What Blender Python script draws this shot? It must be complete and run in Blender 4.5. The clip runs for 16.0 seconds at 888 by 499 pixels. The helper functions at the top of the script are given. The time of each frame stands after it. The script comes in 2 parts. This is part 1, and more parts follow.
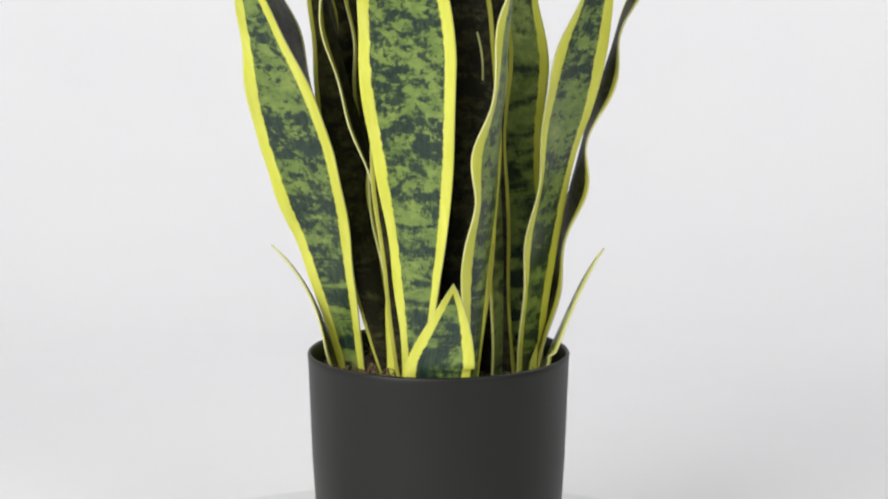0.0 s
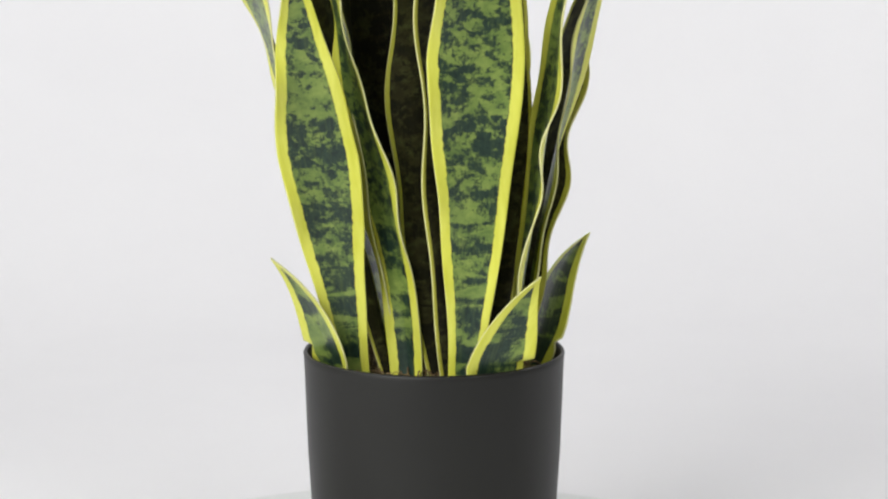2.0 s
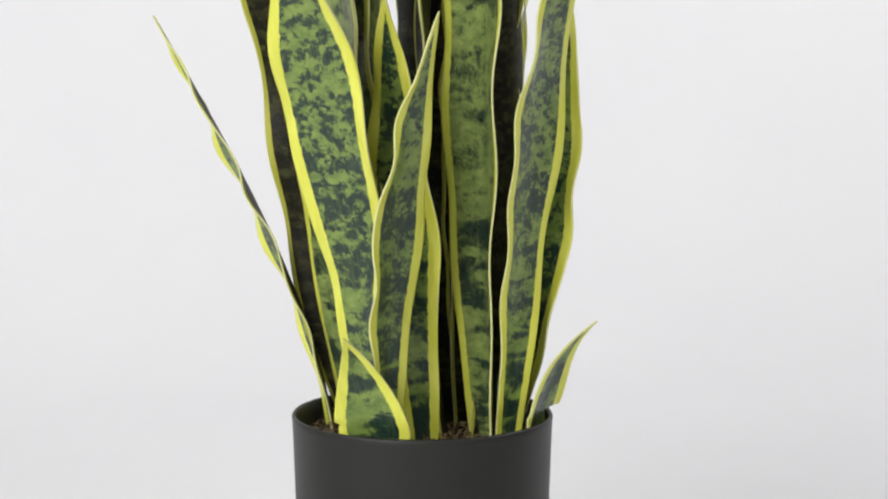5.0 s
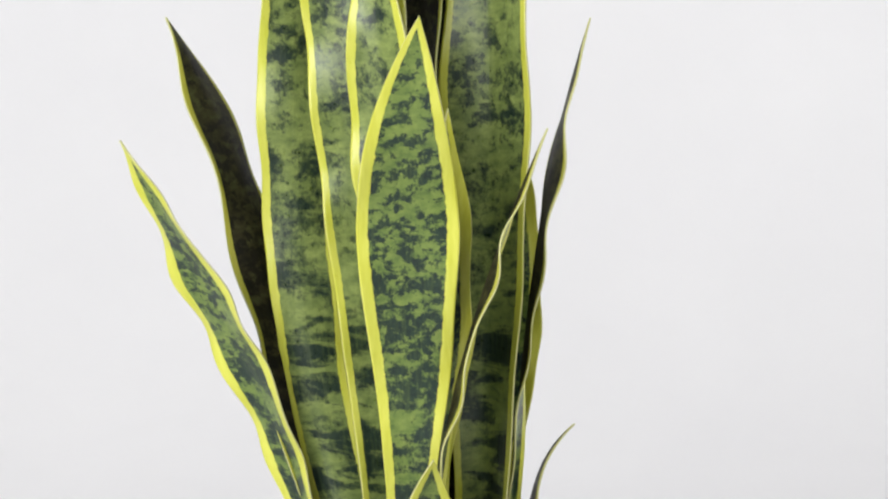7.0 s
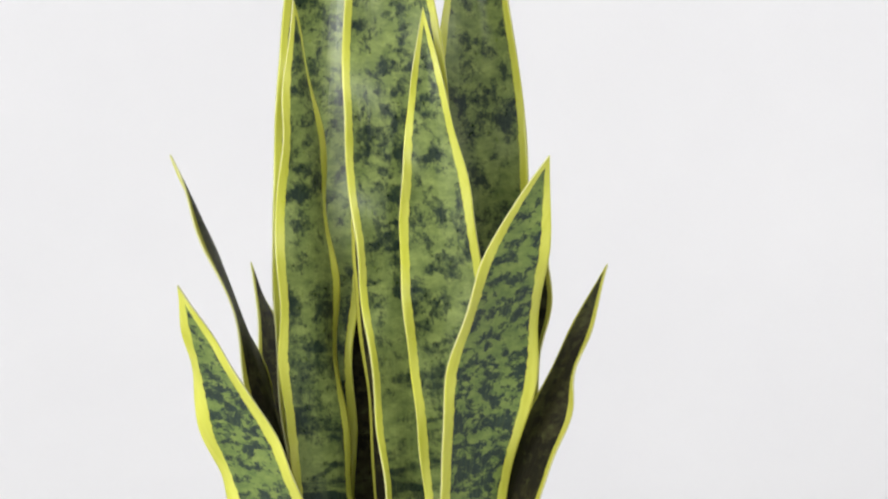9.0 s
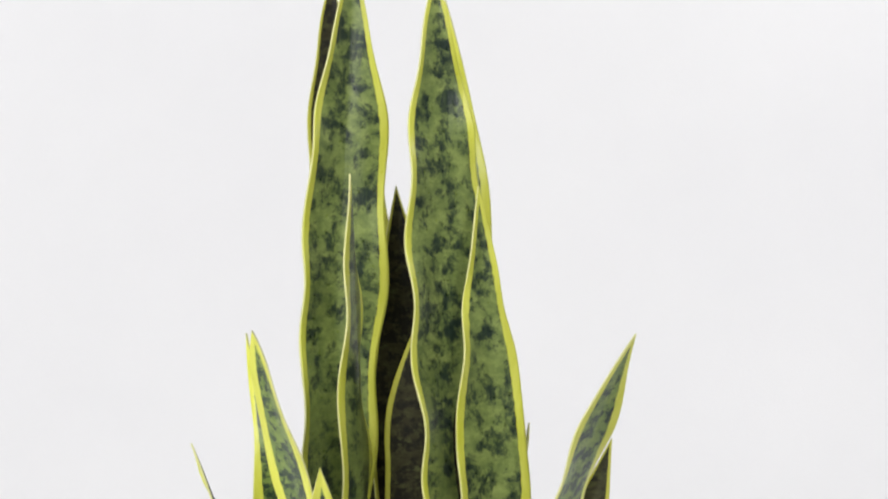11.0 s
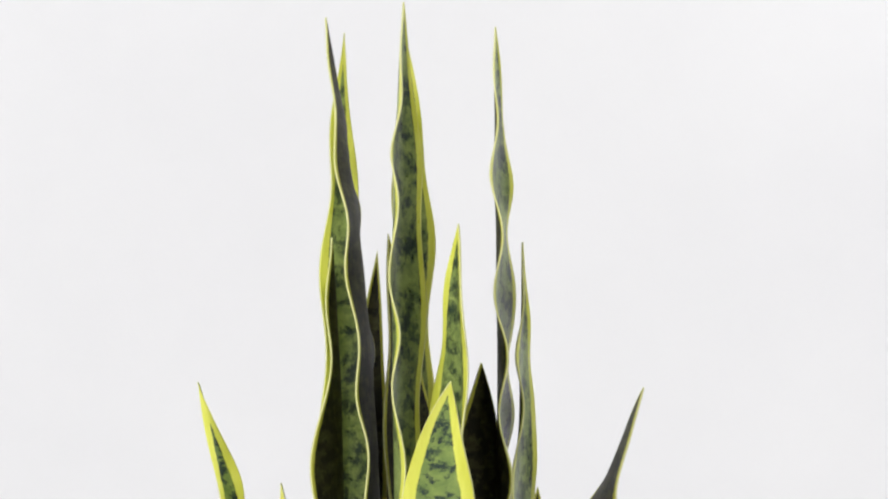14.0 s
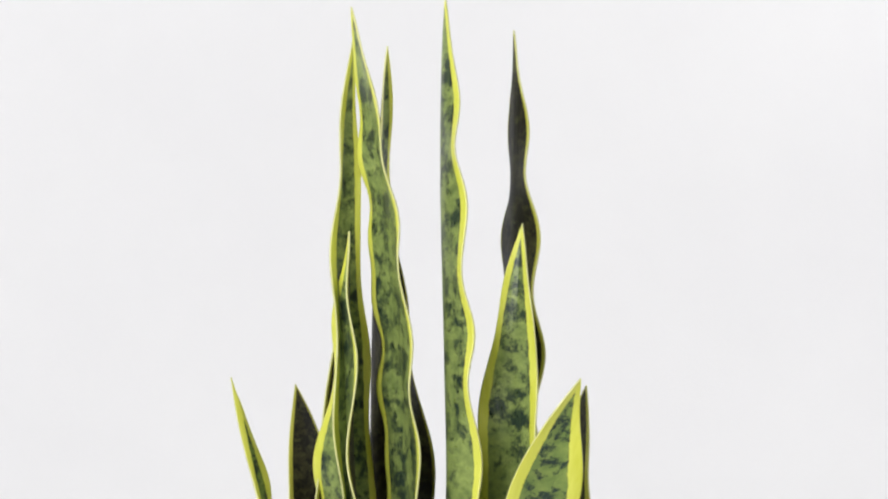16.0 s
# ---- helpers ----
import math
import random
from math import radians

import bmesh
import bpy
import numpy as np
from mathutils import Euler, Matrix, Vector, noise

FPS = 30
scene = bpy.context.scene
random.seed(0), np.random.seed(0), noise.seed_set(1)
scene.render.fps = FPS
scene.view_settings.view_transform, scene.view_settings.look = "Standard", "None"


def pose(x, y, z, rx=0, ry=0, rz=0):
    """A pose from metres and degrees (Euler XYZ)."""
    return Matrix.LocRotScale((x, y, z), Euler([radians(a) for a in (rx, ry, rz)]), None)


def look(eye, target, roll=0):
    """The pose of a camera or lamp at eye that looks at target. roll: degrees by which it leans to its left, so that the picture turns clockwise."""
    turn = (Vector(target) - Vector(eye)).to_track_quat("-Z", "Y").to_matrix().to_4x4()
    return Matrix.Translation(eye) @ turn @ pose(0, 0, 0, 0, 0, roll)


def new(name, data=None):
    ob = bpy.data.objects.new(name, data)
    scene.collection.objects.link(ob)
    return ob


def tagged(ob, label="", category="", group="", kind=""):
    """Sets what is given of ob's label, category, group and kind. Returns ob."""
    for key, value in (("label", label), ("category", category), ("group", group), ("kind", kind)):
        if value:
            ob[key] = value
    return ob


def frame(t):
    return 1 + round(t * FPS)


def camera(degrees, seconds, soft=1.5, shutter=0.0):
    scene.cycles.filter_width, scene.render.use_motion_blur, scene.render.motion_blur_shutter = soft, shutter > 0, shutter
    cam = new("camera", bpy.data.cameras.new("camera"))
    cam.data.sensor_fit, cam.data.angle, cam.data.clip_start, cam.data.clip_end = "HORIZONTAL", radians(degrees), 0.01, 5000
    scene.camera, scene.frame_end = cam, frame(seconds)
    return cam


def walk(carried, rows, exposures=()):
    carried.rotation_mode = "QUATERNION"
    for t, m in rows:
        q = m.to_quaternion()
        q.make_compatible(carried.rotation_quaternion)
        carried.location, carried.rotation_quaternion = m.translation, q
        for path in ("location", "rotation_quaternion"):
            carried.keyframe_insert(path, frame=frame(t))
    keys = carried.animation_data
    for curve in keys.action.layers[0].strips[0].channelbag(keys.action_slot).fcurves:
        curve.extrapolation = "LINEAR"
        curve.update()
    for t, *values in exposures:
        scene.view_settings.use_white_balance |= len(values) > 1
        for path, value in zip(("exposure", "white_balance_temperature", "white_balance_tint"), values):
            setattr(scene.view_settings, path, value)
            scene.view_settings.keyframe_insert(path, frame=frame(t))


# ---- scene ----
cam = camera(21.5, 16.0, soft=2.2)

# A fixed camera that tilts up along the plant: seconds and degrees below the horizon.
EYE = (0.0, -1.516, 0.504)
TILT = [(0.0, 9.40), (1.5, 9.40), (3.0, 9.39), (3.2, 9.38), (4.2, 8.80), (5.3, 7.37), (5.5, 7.06), (6.0, 6.36), (6.5, 5.65), (7.0, 4.93), (7.5, 4.35),
        (8.0, 3.58), (8.5, 2.61), (9.0, 1.53), (9.5, 0.39), (10.0, -0.71), (10.2, -1.21), (11.2, -3.12), (12.3, -4.06), (12.8, -4.07), (14.0, -4.07), (15.0, -4.04), (16.0, -3.99)]
walk(cam, [(t, pose(*EYE, 90 - d, 0, -0.555)) for t, d in TILT])

# ---- light ----
world = bpy.data.worlds.new("studio")
scene.world = world
world.use_nodes = True
world.node_tree.nodes["Background"].inputs[0].default_value = (0.9, 0.95, 1.0, 1)
world.node_tree.nodes["Background"].inputs[1].default_value = 0.008


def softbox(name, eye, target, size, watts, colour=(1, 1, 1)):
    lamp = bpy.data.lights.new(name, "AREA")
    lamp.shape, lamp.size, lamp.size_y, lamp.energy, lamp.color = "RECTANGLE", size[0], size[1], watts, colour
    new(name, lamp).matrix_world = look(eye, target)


# All lamps stand unseen, set by the shading on leaves, pot and paper.
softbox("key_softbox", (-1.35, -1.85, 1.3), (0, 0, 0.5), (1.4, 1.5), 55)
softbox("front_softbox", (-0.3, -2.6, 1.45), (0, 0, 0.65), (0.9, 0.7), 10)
# Unseen lamp added to lift the right side.
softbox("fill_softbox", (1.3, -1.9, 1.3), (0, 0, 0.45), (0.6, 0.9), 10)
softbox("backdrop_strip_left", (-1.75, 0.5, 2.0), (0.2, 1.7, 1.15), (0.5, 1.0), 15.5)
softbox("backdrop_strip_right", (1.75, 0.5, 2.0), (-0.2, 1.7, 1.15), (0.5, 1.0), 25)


# ---- materials ----
def material(name):
    m = bpy.data.materials.new(name)
    m.use_nodes = True
    return m, m.node_tree.nodes, m.node_tree.links, m.node_tree.nodes["Principled BSDF"]


def node(nodes, kind, **inputs):
    n = nodes.new(kind)
    for k, v in inputs.items():
        n.inputs[k.replace("_", " ")].default_value = v
    return n


def ramp(nodes, links, fac, stops):
    r = nodes.new("ShaderNodeValToRGB")
    e = r.color_ramp.elements
    while len(e) < len(stops):
        e.new(0.5)
    for el, (p, c) in zip(e, stops):
        el.position, el.color = p, (*c, 1) if len(c) == 3 else c
    links.new(fac, r.inputs[0])
    return r.outputs[0]


def maths(nodes, links, op, a, b=None, clamp=False):
    n = nodes.new("ShaderNodeMath")
    n.operation, n.use_clamp = op, clamp
    for i, v in enumerate((a, b)):
        if v is None:
            continue
        if isinstance(v, (int, float)):
            n.inputs[i].default_value = v
        else:
            links.new(v, n.inputs[i])
    return n.outputs[0]


def mixed(nodes, links, fac, a, b):
    n = nodes.new("ShaderNodeMix")
    n.data_type = "RGBA"
    for sock, v in ((n.inputs["Factor"], fac), (n.inputs["A"], a), (n.inputs["B"], b)):
        if isinstance(v, (tuple, float, int)):
            sock.default_value = (*v, 1) if isinstance(v, tuple) else v
        else:
            links.new(v, sock)
    return n.outputs["Result"]


def leaf_material(name, pale, mid, deep, spots, yellows, border, sparse=0.0, smear=1.1, barred=0.16, soft=0.0, size=115, gloss=0.30):
    m, n, l, p = material(name)
    uv = n.new("ShaderNodeUVMap")          # across from the midrib and up along the leaf, in metres
    uv.uv_map = "lay"
    rim = n.new("ShaderNodeUVMap")         # distance from the edge over the margin's width
    rim.uv_map = "margin"
    info = n.new("ShaderNodeObjectInfo")
    sep = n.new("ShaderNodeSeparateXYZ")
    l.new(uv.outputs[0], sep.inputs[0])
    comb = n.new("ShaderNodeCombineXYZ")
    l.new(sep.outputs[0], comb.inputs[0])
    l.new(sep.outputs[1], comb.inputs[1])
    l.new(maths(n, l, "MULTIPLY", info.outputs["Random"], 37.0), comb.inputs[2])
    base = comb.outputs[0]

    def grain(sx, sy, scale, detail, rough, warp=0.0):
        mp = n.new("ShaderNodeMapping")
        mp.inputs["Scale"].default_value = (sx, sy, 1)
        l.new(base, mp.inputs[0])
        t = node(n, "ShaderNodeTexNoise", Scale=scale, Detail=detail, Roughness=rough, Distortion=warp)
        l.new(mp.outputs[0], t.inputs["Vector"])
        return t.outputs["Fac"]

    bars = grain(0.32, 1.0, 78, 3, 0.55, 0.7)
    blot = grain(0.8, smear, size, 7, 0.64, 0.3)
    speck = grain(1.2, 0.9, 250, 4, 0.7, 0.4)
    broad = grain(0.45, 1.0, 30, 2, 0.5)
    fleck = grain(1.5, 0.6, 420, 3, 0.65, 0.6)
    streak = grain(1.6, 0.10, 260, 3, 0.6)
    high = ramp(n, l, sep.outputs[1], [(barred - 0.14, (0, 0, 0)), (barred, (1, 1, 1))])
    f = mixed(n, l, high, maths(n, l, "SUBTRACT", bars, 0.045), maths(n, l, "SUBTRACT", blot, 0.015))
    f = maths(n, l, "ADD", maths(n, l, "MULTIPLY", f, 0.58), maths(n, l, "MULTIPLY", speck, 0.14))
    f = maths(n, l, "ADD", f, maths(n, l, "MULTIPLY", broad, 0.18))
    f = maths(n, l, "ADD", f, maths(n, l, "MULTIPLY", fleck, 0.10))
    dark = ramp(n, l, f, [(0.456 - sparse, (1, 1, 1)), (0.482 - sparse * 0.85 + soft * 0.5, (0.62, 0.62, 0.62)), (0.510 - sparse * 0.7 + soft, (0, 0, 0))])
    green = ramp(n, l, grain(0.8, 1.1, 120, 6, 0.66, 0.3), [(0.32, deep), (0.52, mid), (0.72, pale)])
    spot = ramp(n, l, speck, [(0.35, spots[0]), (0.7, spots[1])])
    body = mixed(n, l, dark, green, spot)
    body = mixed(n, l, maths(n, l, "MULTIPLY", ramp(n, l, streak, [(0.5, (0, 0, 0)), (0.75, (1, 1, 1))]), 0.22), body, mid)
    yellow = ramp(n, l, grain(1.2, 0.25, 120, 3, 0.6), [(0.3, yellows[0]), (0.7, yellows[1])])
    msep = n.new("ShaderNodeSeparateXYZ")
    l.new(rim.outputs[0], msep.inputs[0])
    jag = maths(n, l, "MULTIPLY", maths(n, l, "SUBTRACT", grain(0.7, 1.2, 130, 4, 0.65), 0.5), 0.42)
    edge = maths(n, l, "ADD", maths(n, l, "MULTIPLY", msep.outputs[0], border), jag)
    inside = ramp(n, l, edge, [(0.93, (0, 0, 0)), (1.0, (1, 1, 1))])
    l.new(mixed(n, l, inside, yellow, body), p.inputs["Base Color"])
    l.new(ramp(n, l, speck, [(0.3, (gloss,) * 3), (0.7, (gloss + 0.1,) * 3)]), p.inputs["Roughness"])
    p.inputs["Specular IOR Level"].default_value = 0.58 if gloss < 0.28 else 0.45 if gloss < 0.4 else 0.13
    bump = node(n, "ShaderNodeBump", Strength=0.4, Distance=0.0007)
    l.new(maths(n, l, "ADD", streak, maths(n, l, "MULTIPLY", broad, 1.5)), bump.inputs["Height"])
    l.new(bump.outputs[0], p.inputs["Normal"])
    return m


def pot_material():
    m, n, l, p = material("black_plastic")
    co = n.new("ShaderNodeTexCoord")
    t = node(n, "ShaderNodeTexNoise", Scale=9, Detail=4, Roughness=0.6)
    fine = node(n, "ShaderNodeTexNoise", Scale=420, Detail=3, Roughness=0.6)
    l.new(co.outputs["Object"], t.inputs["Vector"])
    l.new(co.outputs["Object"], fine.inputs["Vector"])
    l.new(ramp(n, l, t.outputs["Fac"], [(0.3, (0.0135, 0.0134, 0.0116)), (0.7, (0.018, 0.0178, 0.0156))]), p.inputs["Base Color"])
    l.new(ramp(n, l, t.outputs["Fac"], [(0.3, (0.42,) * 3), (0.7, (0.52,) * 3)]), p.inputs["Roughness"])
    bump = node(n, "ShaderNodeBump", Strength=0.12, Distance=0.0004)
    l.new(fine.outputs["Fac"], bump.inputs["Height"])
    l.new(bump.outputs[0], p.inputs["Normal"])
    p.inputs["Specular IOR Level"].default_value = 0.34
    return m


def plain_material(name, low, high, scale, rough, bump_by=0.0, fine_scale=300):
    m, n, l, p = material(name)
    co = n.new("ShaderNodeTexCoord")
    t = node(n, "ShaderNodeTexNoise", Scale=scale, Detail=5, Roughness=0.6)
    l.new(co.outputs["Object"], t.inputs["Vector"])
    l.new(ramp(n, l, t.outputs["Fac"], [(0.3, low), (0.7, high)]), p.inputs["Base Color"])
    p.inputs["Roughness"].default_value = rough
    if bump_by:
        fine = node(n, "ShaderNodeTexNoise", Scale=fine_scale, Detail=4, Roughness=0.65)
        l.new(co.outputs["Object"], fine.inputs["Vector"])
        bump = node(n, "ShaderNodeBump", Strength=0.5, Distance=bump_by)
        l.new(fine.outputs["Fac"], bump.inputs["Height"])
        l.new(bump.outputs[0], p.inputs["Normal"])
    return m


LEAF = leaf_material("variegated_leaf_front", (0.270, 0.345, 0.078), (0.180, 0.258, 0.056), (0.098, 0.160, 0.038),
                     ((0.008, 0.022, 0.017), (0.026, 0.054, 0.034)), ((0.63, 0.64, 0.06), (0.76, 0.77, 0.13)), 1.0, 0.0, size=140)
LEAF_TALL = leaf_material("pale_tall_leaf_front", (0.338, 0.408, 0.120), (0.224, 0.290, 0.082), (0.120, 0.170, 0.050),
                          ((0.012, 0.025, 0.018), (0.034, 0.058, 0.038)), ((0.60, 0.62, 0.06), (0.73, 0.74, 0.13)), 1.0, 0.026, 0.8, 0.26, 0.016, 98, 0.26)
# Dull leaf backs; shade inside the clump is put into this colour too.
LEAF_BACK_AND_SHADE = leaf_material("dull_leaf_back_and_shade", (0.078, 0.086, 0.030), (0.043, 0.041, 0.017), (0.025, 0.023, 0.011),
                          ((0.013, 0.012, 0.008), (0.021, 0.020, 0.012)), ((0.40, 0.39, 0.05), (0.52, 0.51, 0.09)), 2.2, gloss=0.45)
CUT_EDGE = plain_material("pale_cut_leaf_edge", (0.60, 0.60, 0.22), (0.72, 0.71, 0.34), 90, 0.5)
POT = pot_material()
SOIL = plain_material("dry_moss_and_soil", (0.035, 0.022, 0.012), (0.13, 0.085, 0.04), 160, 0.9, 0.002, 260)
MOSS = plain_material("dry_moss", (0.10, 0.065, 0.028), (0.30, 0.21, 0.10), 220, 0.85)
PAPER = plain_material("white_backdrop_paper", (0.806, 0.80, 0.812), (0.836, 0.83, 0.838), 2.5, 0.75, 0.0003)
DISC = plain_material("white_turntable_laminate", (0.70, 0.71, 0.70), (0.74, 0.75, 0.74), 6, 0.45)
WALL = plain_material("grey_paint_of_added_room", (0.14, 0.14, 0.145), (0.17, 0.17, 0.175), 3, 0.85, 0.0004)


# ---- building ----
def part(name, bm, mat, parent=None, label="", smooth=True):
    me = bpy.data.meshes.new(name)
    bm.to_mesh(me)
    bm.free()
    for f in me.polygons:
        f.use_smooth = smooth
    me.materials.append(mat)
    ob = new(name, me)
    if parent:
        ob.parent = parent
    return tagged(ob, label)


def lathe(profile, segments=96):
    """A bmesh turned round z from (radius, height) pairs; a radius of 0 closes it."""
    bm = bmesh.new()
    rings = []
    for r, z in profile:
        if r == 0:
            rings.append([bm.verts.new((0, 0, z))])
        else:
            rings.append([bm.verts.new((r * math.cos(math.tau * i / segments), r * math.sin(math.tau * i / segments), z)) for i in range(segments)])
    for a, b in zip(rings, rings[1:]):
        for i in range(segments):
            j = (i + 1) % segments
            if len(a) == 1:
                bm.faces.new((a[0], b[i], b[j]))
            elif len(b) == 1:
                bm.faces.new((a[i], a[j], b[0]))
            else:
                bm.faces.new((a[i], a[j], b[j], b[i]))
    bmesh.ops.recalc_face_normals(bm, faces=bm.faces)
    return bm


# ---- studio ----
def sweep():
    """White paper that runs from the floor up the wall in one curve."""
    line = [(-0.7, 0.0), (0.0, 0.0), (0.9, 0.0)]
    line += [(0.9 + 0.8 * math.sin(a), 0.8 - 0.8 * math.cos(a)) for a in np.linspace(0, math.pi / 2, 17)[1:]]
    line += [(1.7, 2.0), (1.7, 3.2)]
    bm = bmesh.new()
    rows = [[bm.verts.new((x, y, z)) for x in np.linspace(-3, 3, 13)] for y, z in line]
    for a, b in zip(rows, rows[1:]):
        for i in range(12):
            bm.faces.new((a[i], a[i + 1], b[i + 1], b[i]))
    bmesh.ops.recalc_face_normals(bm, faces=bm.faces)
    ob = part("backdrop", bm, PAPER)
    thick = ob.modifiers.new("paper", "SOLIDIFY")
    thick.thickness, thick.offset = 0.004, -1
    return tagged(ob, "seamless white paper backdrop curving up behind the plant", "backdrop", kind="structure")


def box(name, lo, hi, mat, label):
    bm = bmesh.new()
    bmesh.ops.create_cube(bm, size=1)
    for v in bm.verts:
        v.co = [(a + b) / 2 + c * (b - a) for a, b, c in zip(lo, hi, v.co)]
    return tagged(part(name, bm, mat, smooth=False), label, "wall", kind="structure")


sweep()
# Unseen room added round the paper; its dark grey keeps bounced light low.
box("wall_north", (-3.2, 1.9, -0.1), (3.2, 2.1, 3.4), WALL, "unseen grey wall added behind the paper")
box("wall_south", (-3.2, -4.4, -0.1), (3.2, -4.2, 3.4), WALL, "unseen grey wall added facing the paper")
box("wall_west", (-3.4, -4.2, -0.1), (-3.2, 2.1, 3.4), WALL, "unseen grey side wall added beside the paper")
box("wall_east", (3.2, -4.2, -0.1), (3.4, 2.1, 3.4), WALL, "unseen grey side wall added beside the paper")
box("ceiling", (-3.4, -4.4, 3.4), (3.4, 2.1, 3.6), WALL, "unseen grey ceiling added over the paper")
box("floor", (-3.2, -4.2, -0.1), (3.2, 1.9, -0.02), WALL, "unseen grey floor added under the paper")

# ---- turntable ----
turntable = tagged(new("turntable"), "round white rotating display stand on the paper", "turntable")
part("platter", lathe([(0, 0.006), (0.252, 0.006), (0.258, 0.009), (0.26, 0.013), (0.26, 0.019), (0.258, 0.0235), (0.253, 0.025), (0, 0.025)]), DISC, turntable, "white laminate disc")
part("base", lathe([(0, 0.0), (0.19, 0.0), (0.195, 0.003), (0.195, 0.0058), (0, 0.0058)]), DISC, turntable)

# ---- plant ----
RIM = 0.160       # height of the pot's rim over the platter
potted_plant = tagged(new("potted_plant"), "artificial snake plant with yellow-edged leaves in a black pot", "plant")
potted_plant.location = (0, 0, 0.025)

pot = part("pot", lathe([(0, 0.0), (0.0765, 0.0), (0.0785, 0.002), (0.080, 0.02), (0.0842, 0.09), (0.0864, 0.155), (0.0868, 0.1585), (0.0861, RIM), (0.0848, RIM),
                         (0.084, 0.1585), (0.083, 0.150), (0.0806, 0.12), (0, 0.12)], 128), POT, potted_plant, "matt black plastic cylinder pot")
pot.location = (0.0111, 0.0028, 0)
POT_AXIS = Vector((1.11, 0.28))      # in centimetres


def soil():
    bm = lathe([(0, RIM - 0.018)] + [(r, RIM - 0.018) for r in np.linspace(0.006, 0.0805, 16)] + [(0.0805, RIM - 0.035), (0, RIM - 0.035)], 72)
    for v in bm.verts:
        if v.co.z > RIM - 0.02 and v.co.xy.length < 0.08:
            v.co.z += 0.006 * noise.noise(v.co * 45) + 0.003 * noise.noise(v.co * 150)
    ob = part("soil", bm, SOIL, potted_plant, "brown dried moss filling")
    ob.location = pot.location


soil()


def moss():
    """Loose curled fibres on the filling."""
    bm = bmesh.new()
    rng = random.Random(4)
    for _ in range(420):
        r, a = 0.078 * math.sqrt(rng.random()), rng.random() * math.tau
        x, y = r * math.cos(a), r * math.sin(a)
        h, bend, size = rng.random() * math.tau, rng.uniform(-90, 90), rng.uniform(0.006, 0.018)
        thick, lift = rng.uniform(0.0003, 0.0007), rng.uniform(0.15, 0.8)
        last = None
        for i in range(6):
            k = i / 5
            z = RIM - 0.015 + lift * 0.01 * math.sin(math.pi * k)
            ring = [bm.verts.new((x + thick * math.cos(q) * math.sin(h), y - thick * math.cos(q) * math.cos(h), z + thick * math.sin(q))) for q in (0, 2.1, 4.2)]
            if last:
                for j in range(3):
                    bm.faces.new((last[j], last[(j + 1) % 3], ring[(j + 1) % 3], ring[j]))
            last = ring
            h += radians(bend) / 5
            x, y = x + size / 5 * math.cos(h), y + size / 5 * math.sin(h)
            if math.hypot(x, y) > 0.0795:
                x, y = x * 0.97, y * 0.97
    ob = part("moss", bm, MOSS, potted_plant, "tan curled moss fibres")
    ob.location = pot.location
    tagged(ob, kind="stuff")


moss()


def bez(c, s):
    a, b, d, e = c
    r = 1 - s
    return a * r ** 3 + 3 * b * r * r * s + 3 * d * r * s * s + e * s ** 3


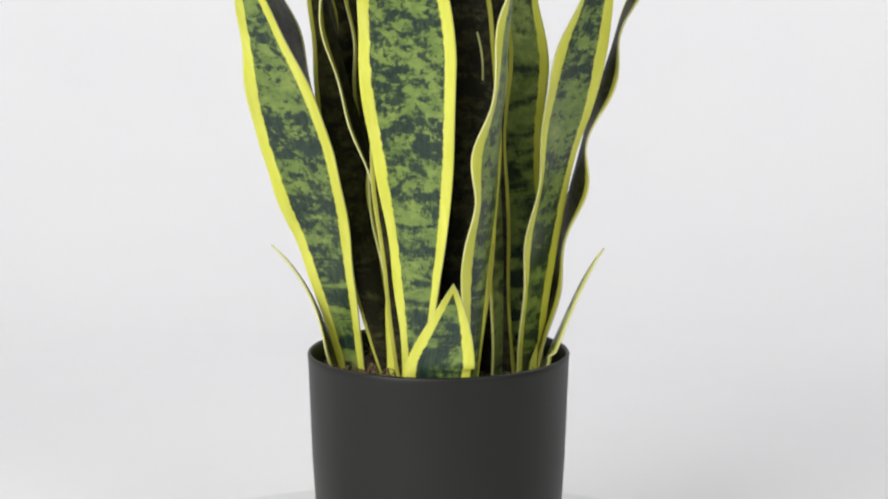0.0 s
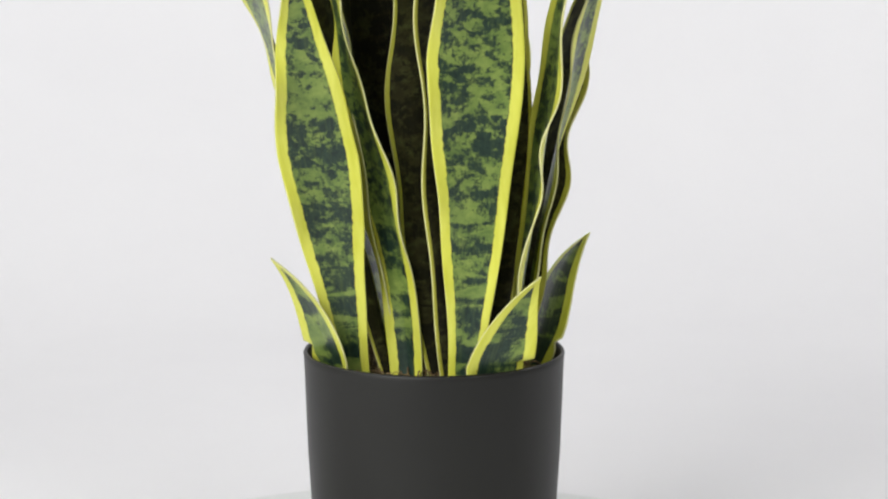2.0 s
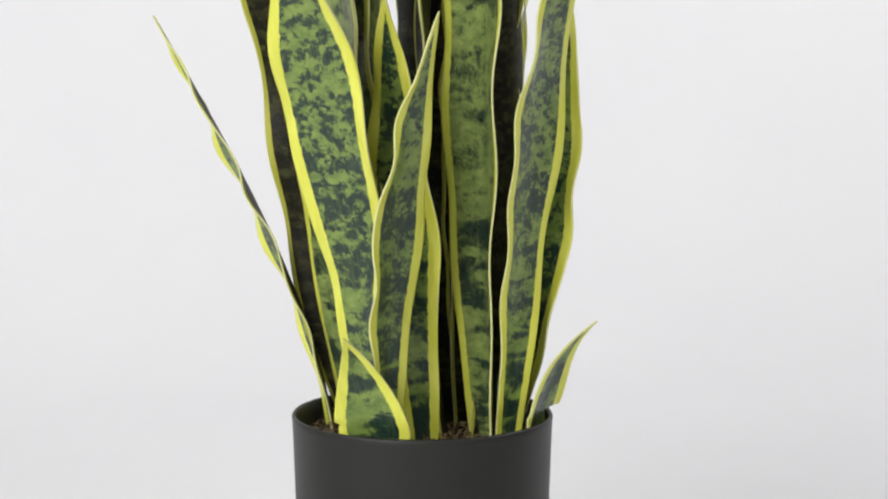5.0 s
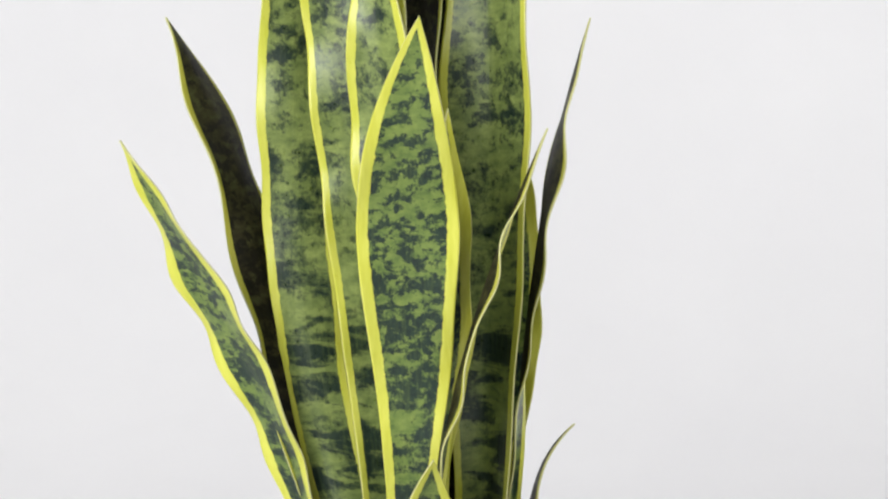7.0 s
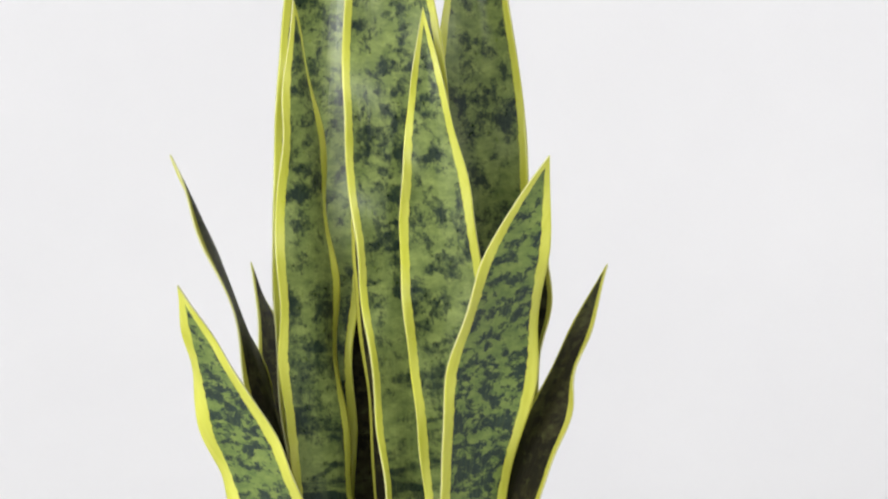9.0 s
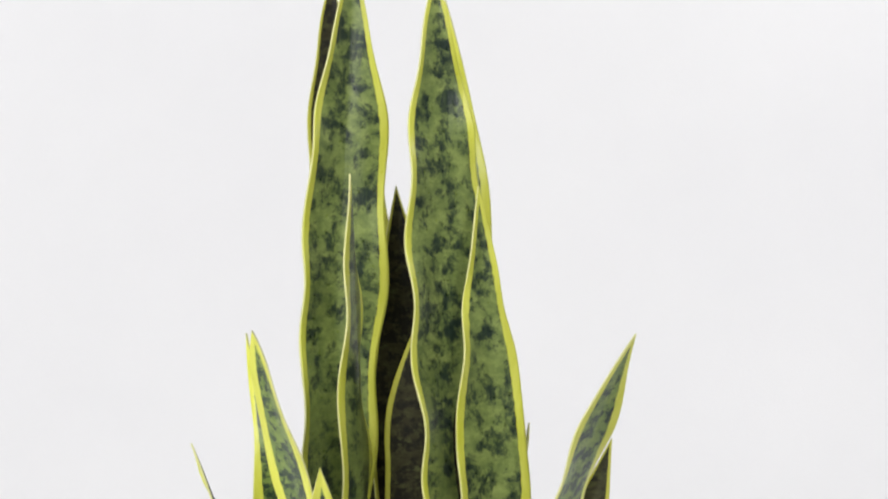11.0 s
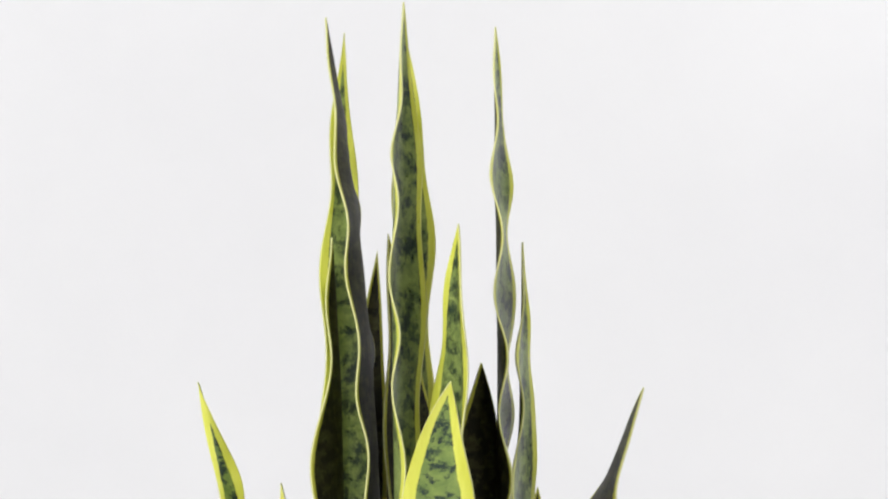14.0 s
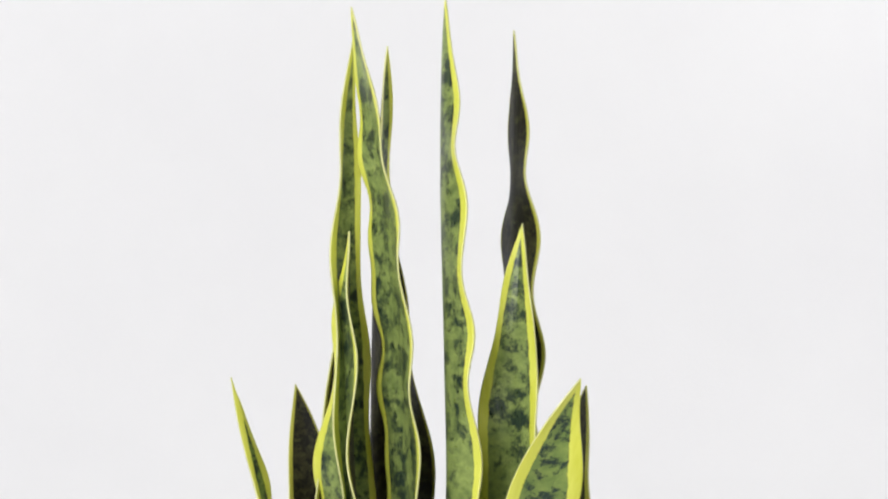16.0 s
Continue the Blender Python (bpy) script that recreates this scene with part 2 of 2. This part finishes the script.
def leaf(xs, ys, top, face, wide, wave, fold, front=1, back=1, foot=-2.5):
    """One leaf of the plant, in centimetres from the rim's height on the turning axis. xs, ys: the midrib's way; face:
    degrees to which it faces, at the foot, in the middle and at the tip; wide: half width, its share at the foot, the
    height share of the widest place, the tip's fullness; wave: for the two edges in turn their sideways sway, their
    sway out of the plane, number of waves and start, and a finer ripple's two sways and start; fold: depth of the
    channel over the half width; front: -1 where the printed face looks the other way;
    back: 0 where both faces are printed, 2 where both are dull, with the shade inside the clump put into their colour."""
    bm = bmesh.new()
    lay, rim = bm.loops.layers.uv.new("lay"), bm.loops.layers.uv.new("margin")
    half = (0.07, 0.2, 0.36, 0.52, 0.67, 0.79, 0.88, 0.95, 1)
    across = [-e for e in half[::-1]] + [0] + list(half)
    n = max(36, int((top - foot) * 2.4))
    W, foot_share, peak, full = wide
    margin = 0.78 if top < 40 else 0.60 if top < 50 else 0.52
    rows, data = [], {}
    for i in range(n + 1):
        s = i / n
        s = 1 - (1 - s) ** 1.2
        x, y, z = bez(xs, s), bez(ys, s), foot + (top - foot) * s
        g = radians(face[0] * (1 - s) * (1 - 2 * s) + face[1] * 4 * s * (1 - s) + face[2] * s * (2 * s - 1))
        w = W * width_share(s, foot_share, peak, full)
        tx, ty = math.cos(g), -math.sin(g)      # to the leaf's right as seen from where it faces
        nx, ny = -math.sin(g), -math.cos(g)
        row = []
        deeper = 1 + 0.7 * (1 - s) ** 2      # the channel closes towards the foot
        fade = min(1, (1 - s) * 6) * min(1, s * 2.2)
        for e in across:
            k = 0 if e < 0 else 1
            q = math.tau * (wave[4 + k] * s + wave[6 + k])
            ripple = math.tau * (1.63 * wave[4 + k] * s + wave[12 + k])
            side = (wave[k] * math.sin(q) + wave[8 + k] * math.sin(ripple)) * fade * e * e
            sway = (wave[2 + k] * math.cos(q) + wave[10 + k] * math.cos(ripple)) * fade * e * e
            out = fold * w * deeper * (1 - ((e * e + 0.03) / 1.03) ** 0.72) - 0.12 * w + sway
            a = w * e * 0.97 + side
            at = Vector((x + tx * a - nx * out, y + ty * a - ny * out))
            if z < 0.6:                         # inside the pot's wall
                at = POT_AXIS + (at - POT_AXIS) * min(1, 8.05 / (at - POT_AXIS).length)
            v = bm.verts.new((at.x / 100, at.y / 100, RIM + z / 100))
            data[v] = (w * e / 100, z / 100, (1 - abs(e)) * w / max(0.08, margin * (0.35 + 0.65 * min(1, w / (0.8 * W)))))
            row.append(v)
        rows.append(row)
    for a, b in zip(rows, rows[1:]):
        for j in range(len(across) - 1):
            f = bm.faces.new((a[j], a[j + 1], b[j + 1], b[j])[::front])
            for lp in f.loops:
                u, v, r = data[lp.vert]
                lp[lay].uv, lp[rim].uv = (u, v), (r, 0)
    ob = part("leaf", bm, LEAF_BACK_AND_SHADE if back == 2 else LEAF_TALL if top > 40 else LEAF, potted_plant, "short leaf with a broad yellow edge" if top < 12 else "middle leaf arching outwards" if top < 40 else "tall upright leaf with wavy edges")
    ob.data.materials.append(LEAF_BACK_AND_SHADE)
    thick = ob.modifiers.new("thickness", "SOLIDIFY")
    ob.data.materials.append(LEAF_BACK_AND_SHADE)
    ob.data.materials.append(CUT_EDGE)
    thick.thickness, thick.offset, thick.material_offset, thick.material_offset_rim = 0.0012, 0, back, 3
    return ob


def width_share(s, foot_share, peak, full):
    if s < peak:
        k = s / peak
        return foot_share + (1 - foot_share) * (k * k * (3 - 2 * k) * 0.6 + 0.4 * k)
    k = (s - peak) / (1 - peak)
    return max(0.0, 1 - k ** full) * (1 - 0.12 * k)


leaf((0.80, 0.85, 2.05, 1.92), (-6.22, -8.65, -7.35, -11.35), 6.53, (352, 376, 378), (2.33, 0.59, 0.32, 1.59), (-0.01, -0.01, -0.02, -0.00, 0.97, 0.80, 0.98, 0.65, 0.00, -0.00, 0.00, 0.00, 0.21, 0.69), 0.12)
leaf((-5.20, -6.50, -6.46, -10.00), (1.21, 1.42, 1.73, 2.16), 6.78, (91, 84, 74), (2.56, 0.62, 0.29, 1.63), (-0.00, 0.00, 0.02, -0.03, 0.96, 1.18, 0.45, 0.96, -0.00, -0.00, 0.00, -0.00, 0.20, 0.70), 0.12)
leaf((7.03, 8.96, 9.69, 11.80), (-1.25, -1.87, 0.28, -2.31), 7.27, (273, 277, 276), (2.75, 0.64, 0.41, 2.06), (0.01, -0.00, 0.03, 0.01, 1.04, 1.04, 0.52, 0.59, 0.00, -0.00, 0.00, -0.00, 0.20, 0.70), 0.12, back=0)
leaf((-4.43, -6.02, -9.04, -11.81), (0.76, 0.92, -0.82, -4.51), 27.05, (28, 19, 17), (2.67, 0.35, 0.54, 1.71), (0.02, -0.05, -0.28, -0.11, 4.18, 3.65, 0.20, 0.23, 0.00, 0.03, 0.09, -0.00, 0.76, 0.09), 0.14)
leaf((-0.53, 0.52, -1.28, -1.51), (-5.77, -6.93, -6.87, -11.05), 33.83, (47, 16, 20), (3.24, 0.29, 0.62, 2.06), (0.07, -0.02, 0.12, 0.27, 3.48, 2.74, 0.93, 0.98, 0.03, 0.01, 0.20, 0.03, 0.37, 0.11), 0.10)
leaf((6.97, 6.77, 10.57, 13.36), (-0.87, -3.62, -2.66, -5.34), 34.03, (311, 310, 384), (2.54, 0.58, 0.50, 1.12), (0.40, -0.24, -0.04, 0.18, 3.44, 2.78, 0.78, 0.97, 0.01, 0.00, -0.19, 0.03, 0.91, 0.95), 0.10, back=0)
leaf((6.29, 9.46, 10.65, 15.22), (0.40, 1.64, 0.87, 0.96), 26.72, (241, 268, 249), (2.74, 0.68, 0.44, 2.00), (-0.28, 0.02, 0.42, -0.11, 4.18, 3.60, 0.59, 0.35, -0.01, 0.00, 0.02, 0.01, 0.25, 0.73), 0.12)
leaf((1.97, 5.87, 3.63, 3.67), (2.91, 7.98, 4.08, 4.11), 57.97, (52, 129, 129), (3.08, 0.72, 0.69, 2.54), (0.01, 0.27, -0.30, 0.16, 7.97, 5.73, 0.81, 0.56, 0.00, 0.02, 0.04, -0.00, 0.07, 0.36), 0.30, back=0)
leaf((-0.69, -5.02, -2.22, -2.12), (1.92, 3.91, 5.93, 5.76), 56.62, (88, 121, 134), (3.55, 0.52, 0.61, 2.37), (0.02, -0.02, -0.36, 0.25, 7.81, 7.64, 0.96, 0.08, -0.01, 0.01, 0.01, -0.04, 0.21, 0.70), 0.16)
leaf((4.84, 2.89, 4.27, 6.46), (0.08, 2.08, 2.22, -1.19), 57.52, (290, 305, 308), (2.95, 0.61, 0.66, 2.79), (-0.01, 0.06, -0.19, -0.24, 7.62, 8.13, 0.54, 0.18, 0.01, 0.01, 0.15, 0.02, 0.03, 0.72), 0.14)
leaf((4.91, 3.17, 4.06, 4.60), (-1.94, -0.57, -4.95, -2.11), 56.81, (201, 184, 199), (1.88, 0.72, 0.52, 2.11), (0.28, -0.15, 0.16, 0.18, 5.55, 5.37, 0.69, 0.14, 0.01, -0.02, -0.03, -0.05, 0.64, 0.30), 0.18)
leaf((0.09, -3.42, -1.98, -0.91), (-3.85, -3.08, -3.73, -3.24), 56.19, (326, 312, 361), (3.30, 0.59, 0.56, 2.15), (-0.05, 0.07, 0.32, -0.22, 5.42, 5.56, 0.75, 0.36, -0.00, 0.01, -0.01, -0.01, 0.43, 0.36), -0.32, front=-1)
leaf((-1.64, -6.69, -5.12, -4.69), (0.50, 1.96, 4.40, 4.87), 43.04, (154, 140, 134), (2.70, 0.33, 0.62, 1.75), (-0.02, -0.09, 0.31, 0.10, 5.67, 5.68, 0.21, 0.39, -0.03, 0.02, -0.04, 0.05, 0.70, 0.17), 0.18)
leaf((1.00, 2.58, 3.45, 2.55), (3.34, 8.98, 7.07, 9.01), 43.61, (115, 100, 85), (2.39, 0.86, 0.62, 2.37), (0.07, -0.19, 0.22, -0.32, 5.02, 5.03, 0.45, 0.82, -0.05, -0.01, 0.01, -0.03, 0.03, 0.82), -0.20, back=0)
leaf((-4.38, -5.63, -8.07, -14.48), (2.87, 0.78, 4.61, 4.36), 33.77, (129, 107, 113), (3.25, 0.33, 0.64, 2.15), (0.03, 0.04, 0.25, -0.46, 3.72, 3.41, 0.70, 0.99, 0.00, -0.01, -0.12, -0.04, 0.54, 0.41), 0.08)
leaf((2.99, -0.01, 5.72, 6.88), (4.82, 10.41, 8.12, 15.41), 33.89, (246, 242, 216), (2.25, 0.42, 0.78, 2.05), (-0.06, 0.21, -0.24, 0.41, 4.20, 3.49, 0.89, 0.42, -0.00, 0.03, 0.05, 0.02, 0.66, 0.31), 0.14)
leaf((1.65, 1.79, 2.42, 1.71), (6.64, 8.03, 13.74, 19.31), 26.07, (155, 152, 157), (2.60, 0.52, 0.61, 1.58), (-0.18, 0.02, -0.38, 0.26, 4.55, 4.86, 0.94, 0.67, -0.04, -0.02, 0.02, -0.06, 0.43, 0.39), 0.14)
leaf((-1.48, -0.85, -5.77, -7.12), (-0.60, 0.43, -0.03, 0.37), 28.18, (42, 91, 95), (2.35, 0.46, 0.55, 1.73), (0.12, 0.18, -0.42, -0.16, 3.60, 2.83, 0.58, 0.98, 0.01, 0.01, 0.01, 0.18, 0.09, 0.87), 0.16)
leaf((3.05, 3.43, 5.05, 5.80), (-5.05, -7.40, -7.46, -8.59), 27.44, (126, 111, 93), (2.39, 0.43, 0.50, 2.29), (-0.00, 0.04, 0.11, 0.33, 3.70, 3.99, 0.41, 0.26, 0.00, 0.05, -0.01, 0.06, 0.30, 0.87), 0.16, back=0)
leaf((5.69, 6.78, 3.64, 5.60), (-2.78, -0.86, -4.19, -1.89), 43.36, (311, 309, 306), (3.89, 0.62, 0.63, 1.30), (0.04, -0.03, -0.46, -0.44, 4.70, 4.27, 0.76, 0.02, -0.00, 0.00, -0.04, 0.05, 0.92, 0.96), 0.28)
# Inner leaves, dark on both faces: the clump's shade is in their colour.
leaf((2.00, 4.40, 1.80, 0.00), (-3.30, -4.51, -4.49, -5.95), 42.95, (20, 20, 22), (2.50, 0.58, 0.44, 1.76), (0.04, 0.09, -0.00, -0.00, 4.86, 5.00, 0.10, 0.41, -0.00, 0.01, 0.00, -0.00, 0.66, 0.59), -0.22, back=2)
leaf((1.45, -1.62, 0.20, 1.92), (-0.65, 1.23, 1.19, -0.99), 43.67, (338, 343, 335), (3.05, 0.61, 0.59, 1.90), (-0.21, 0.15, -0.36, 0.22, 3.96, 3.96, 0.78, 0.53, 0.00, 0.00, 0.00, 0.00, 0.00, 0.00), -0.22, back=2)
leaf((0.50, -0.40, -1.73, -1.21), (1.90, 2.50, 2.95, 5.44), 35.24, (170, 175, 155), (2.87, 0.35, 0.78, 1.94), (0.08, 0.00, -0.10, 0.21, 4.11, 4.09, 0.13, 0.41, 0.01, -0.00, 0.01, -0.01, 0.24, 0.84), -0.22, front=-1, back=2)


def motions():
    # degrees turned since the start
    turn = [(0.0, 0.0), (0.5, 7.09), (1.0, 15.33), (1.5, 22.55), (2.0, 30.54), (2.5, 37.71), (3.0, 45.99), (3.2, 48.53), (5.3, 78.57), (5.5, 81.77),
            (6.0, 90.47), (6.5, 97.9), (7.0, 106.29), (7.5, 113.54), (8.0, 121.93), (8.5, 129.18), (9.0, 136.88), (9.5, 144.65), (10.0, 152.58),
            (10.2, 155.91), (12.3, 185.22), (12.5, 188.07), (13.0, 195.29), (13.5, 202.67), (14.0, 209.82), (14.5, 216.93), (15.0, 223.72), (15.5, 231.1), (16.0, 237.82)]
    walk(potted_plant, [(t, pose(0, 0, 0.025, 0, 0, a)) for t, a in turn])
    walk(turntable, [(t, pose(0, 0, 0, 0, 0, a)) for t, a in turn])


motions()
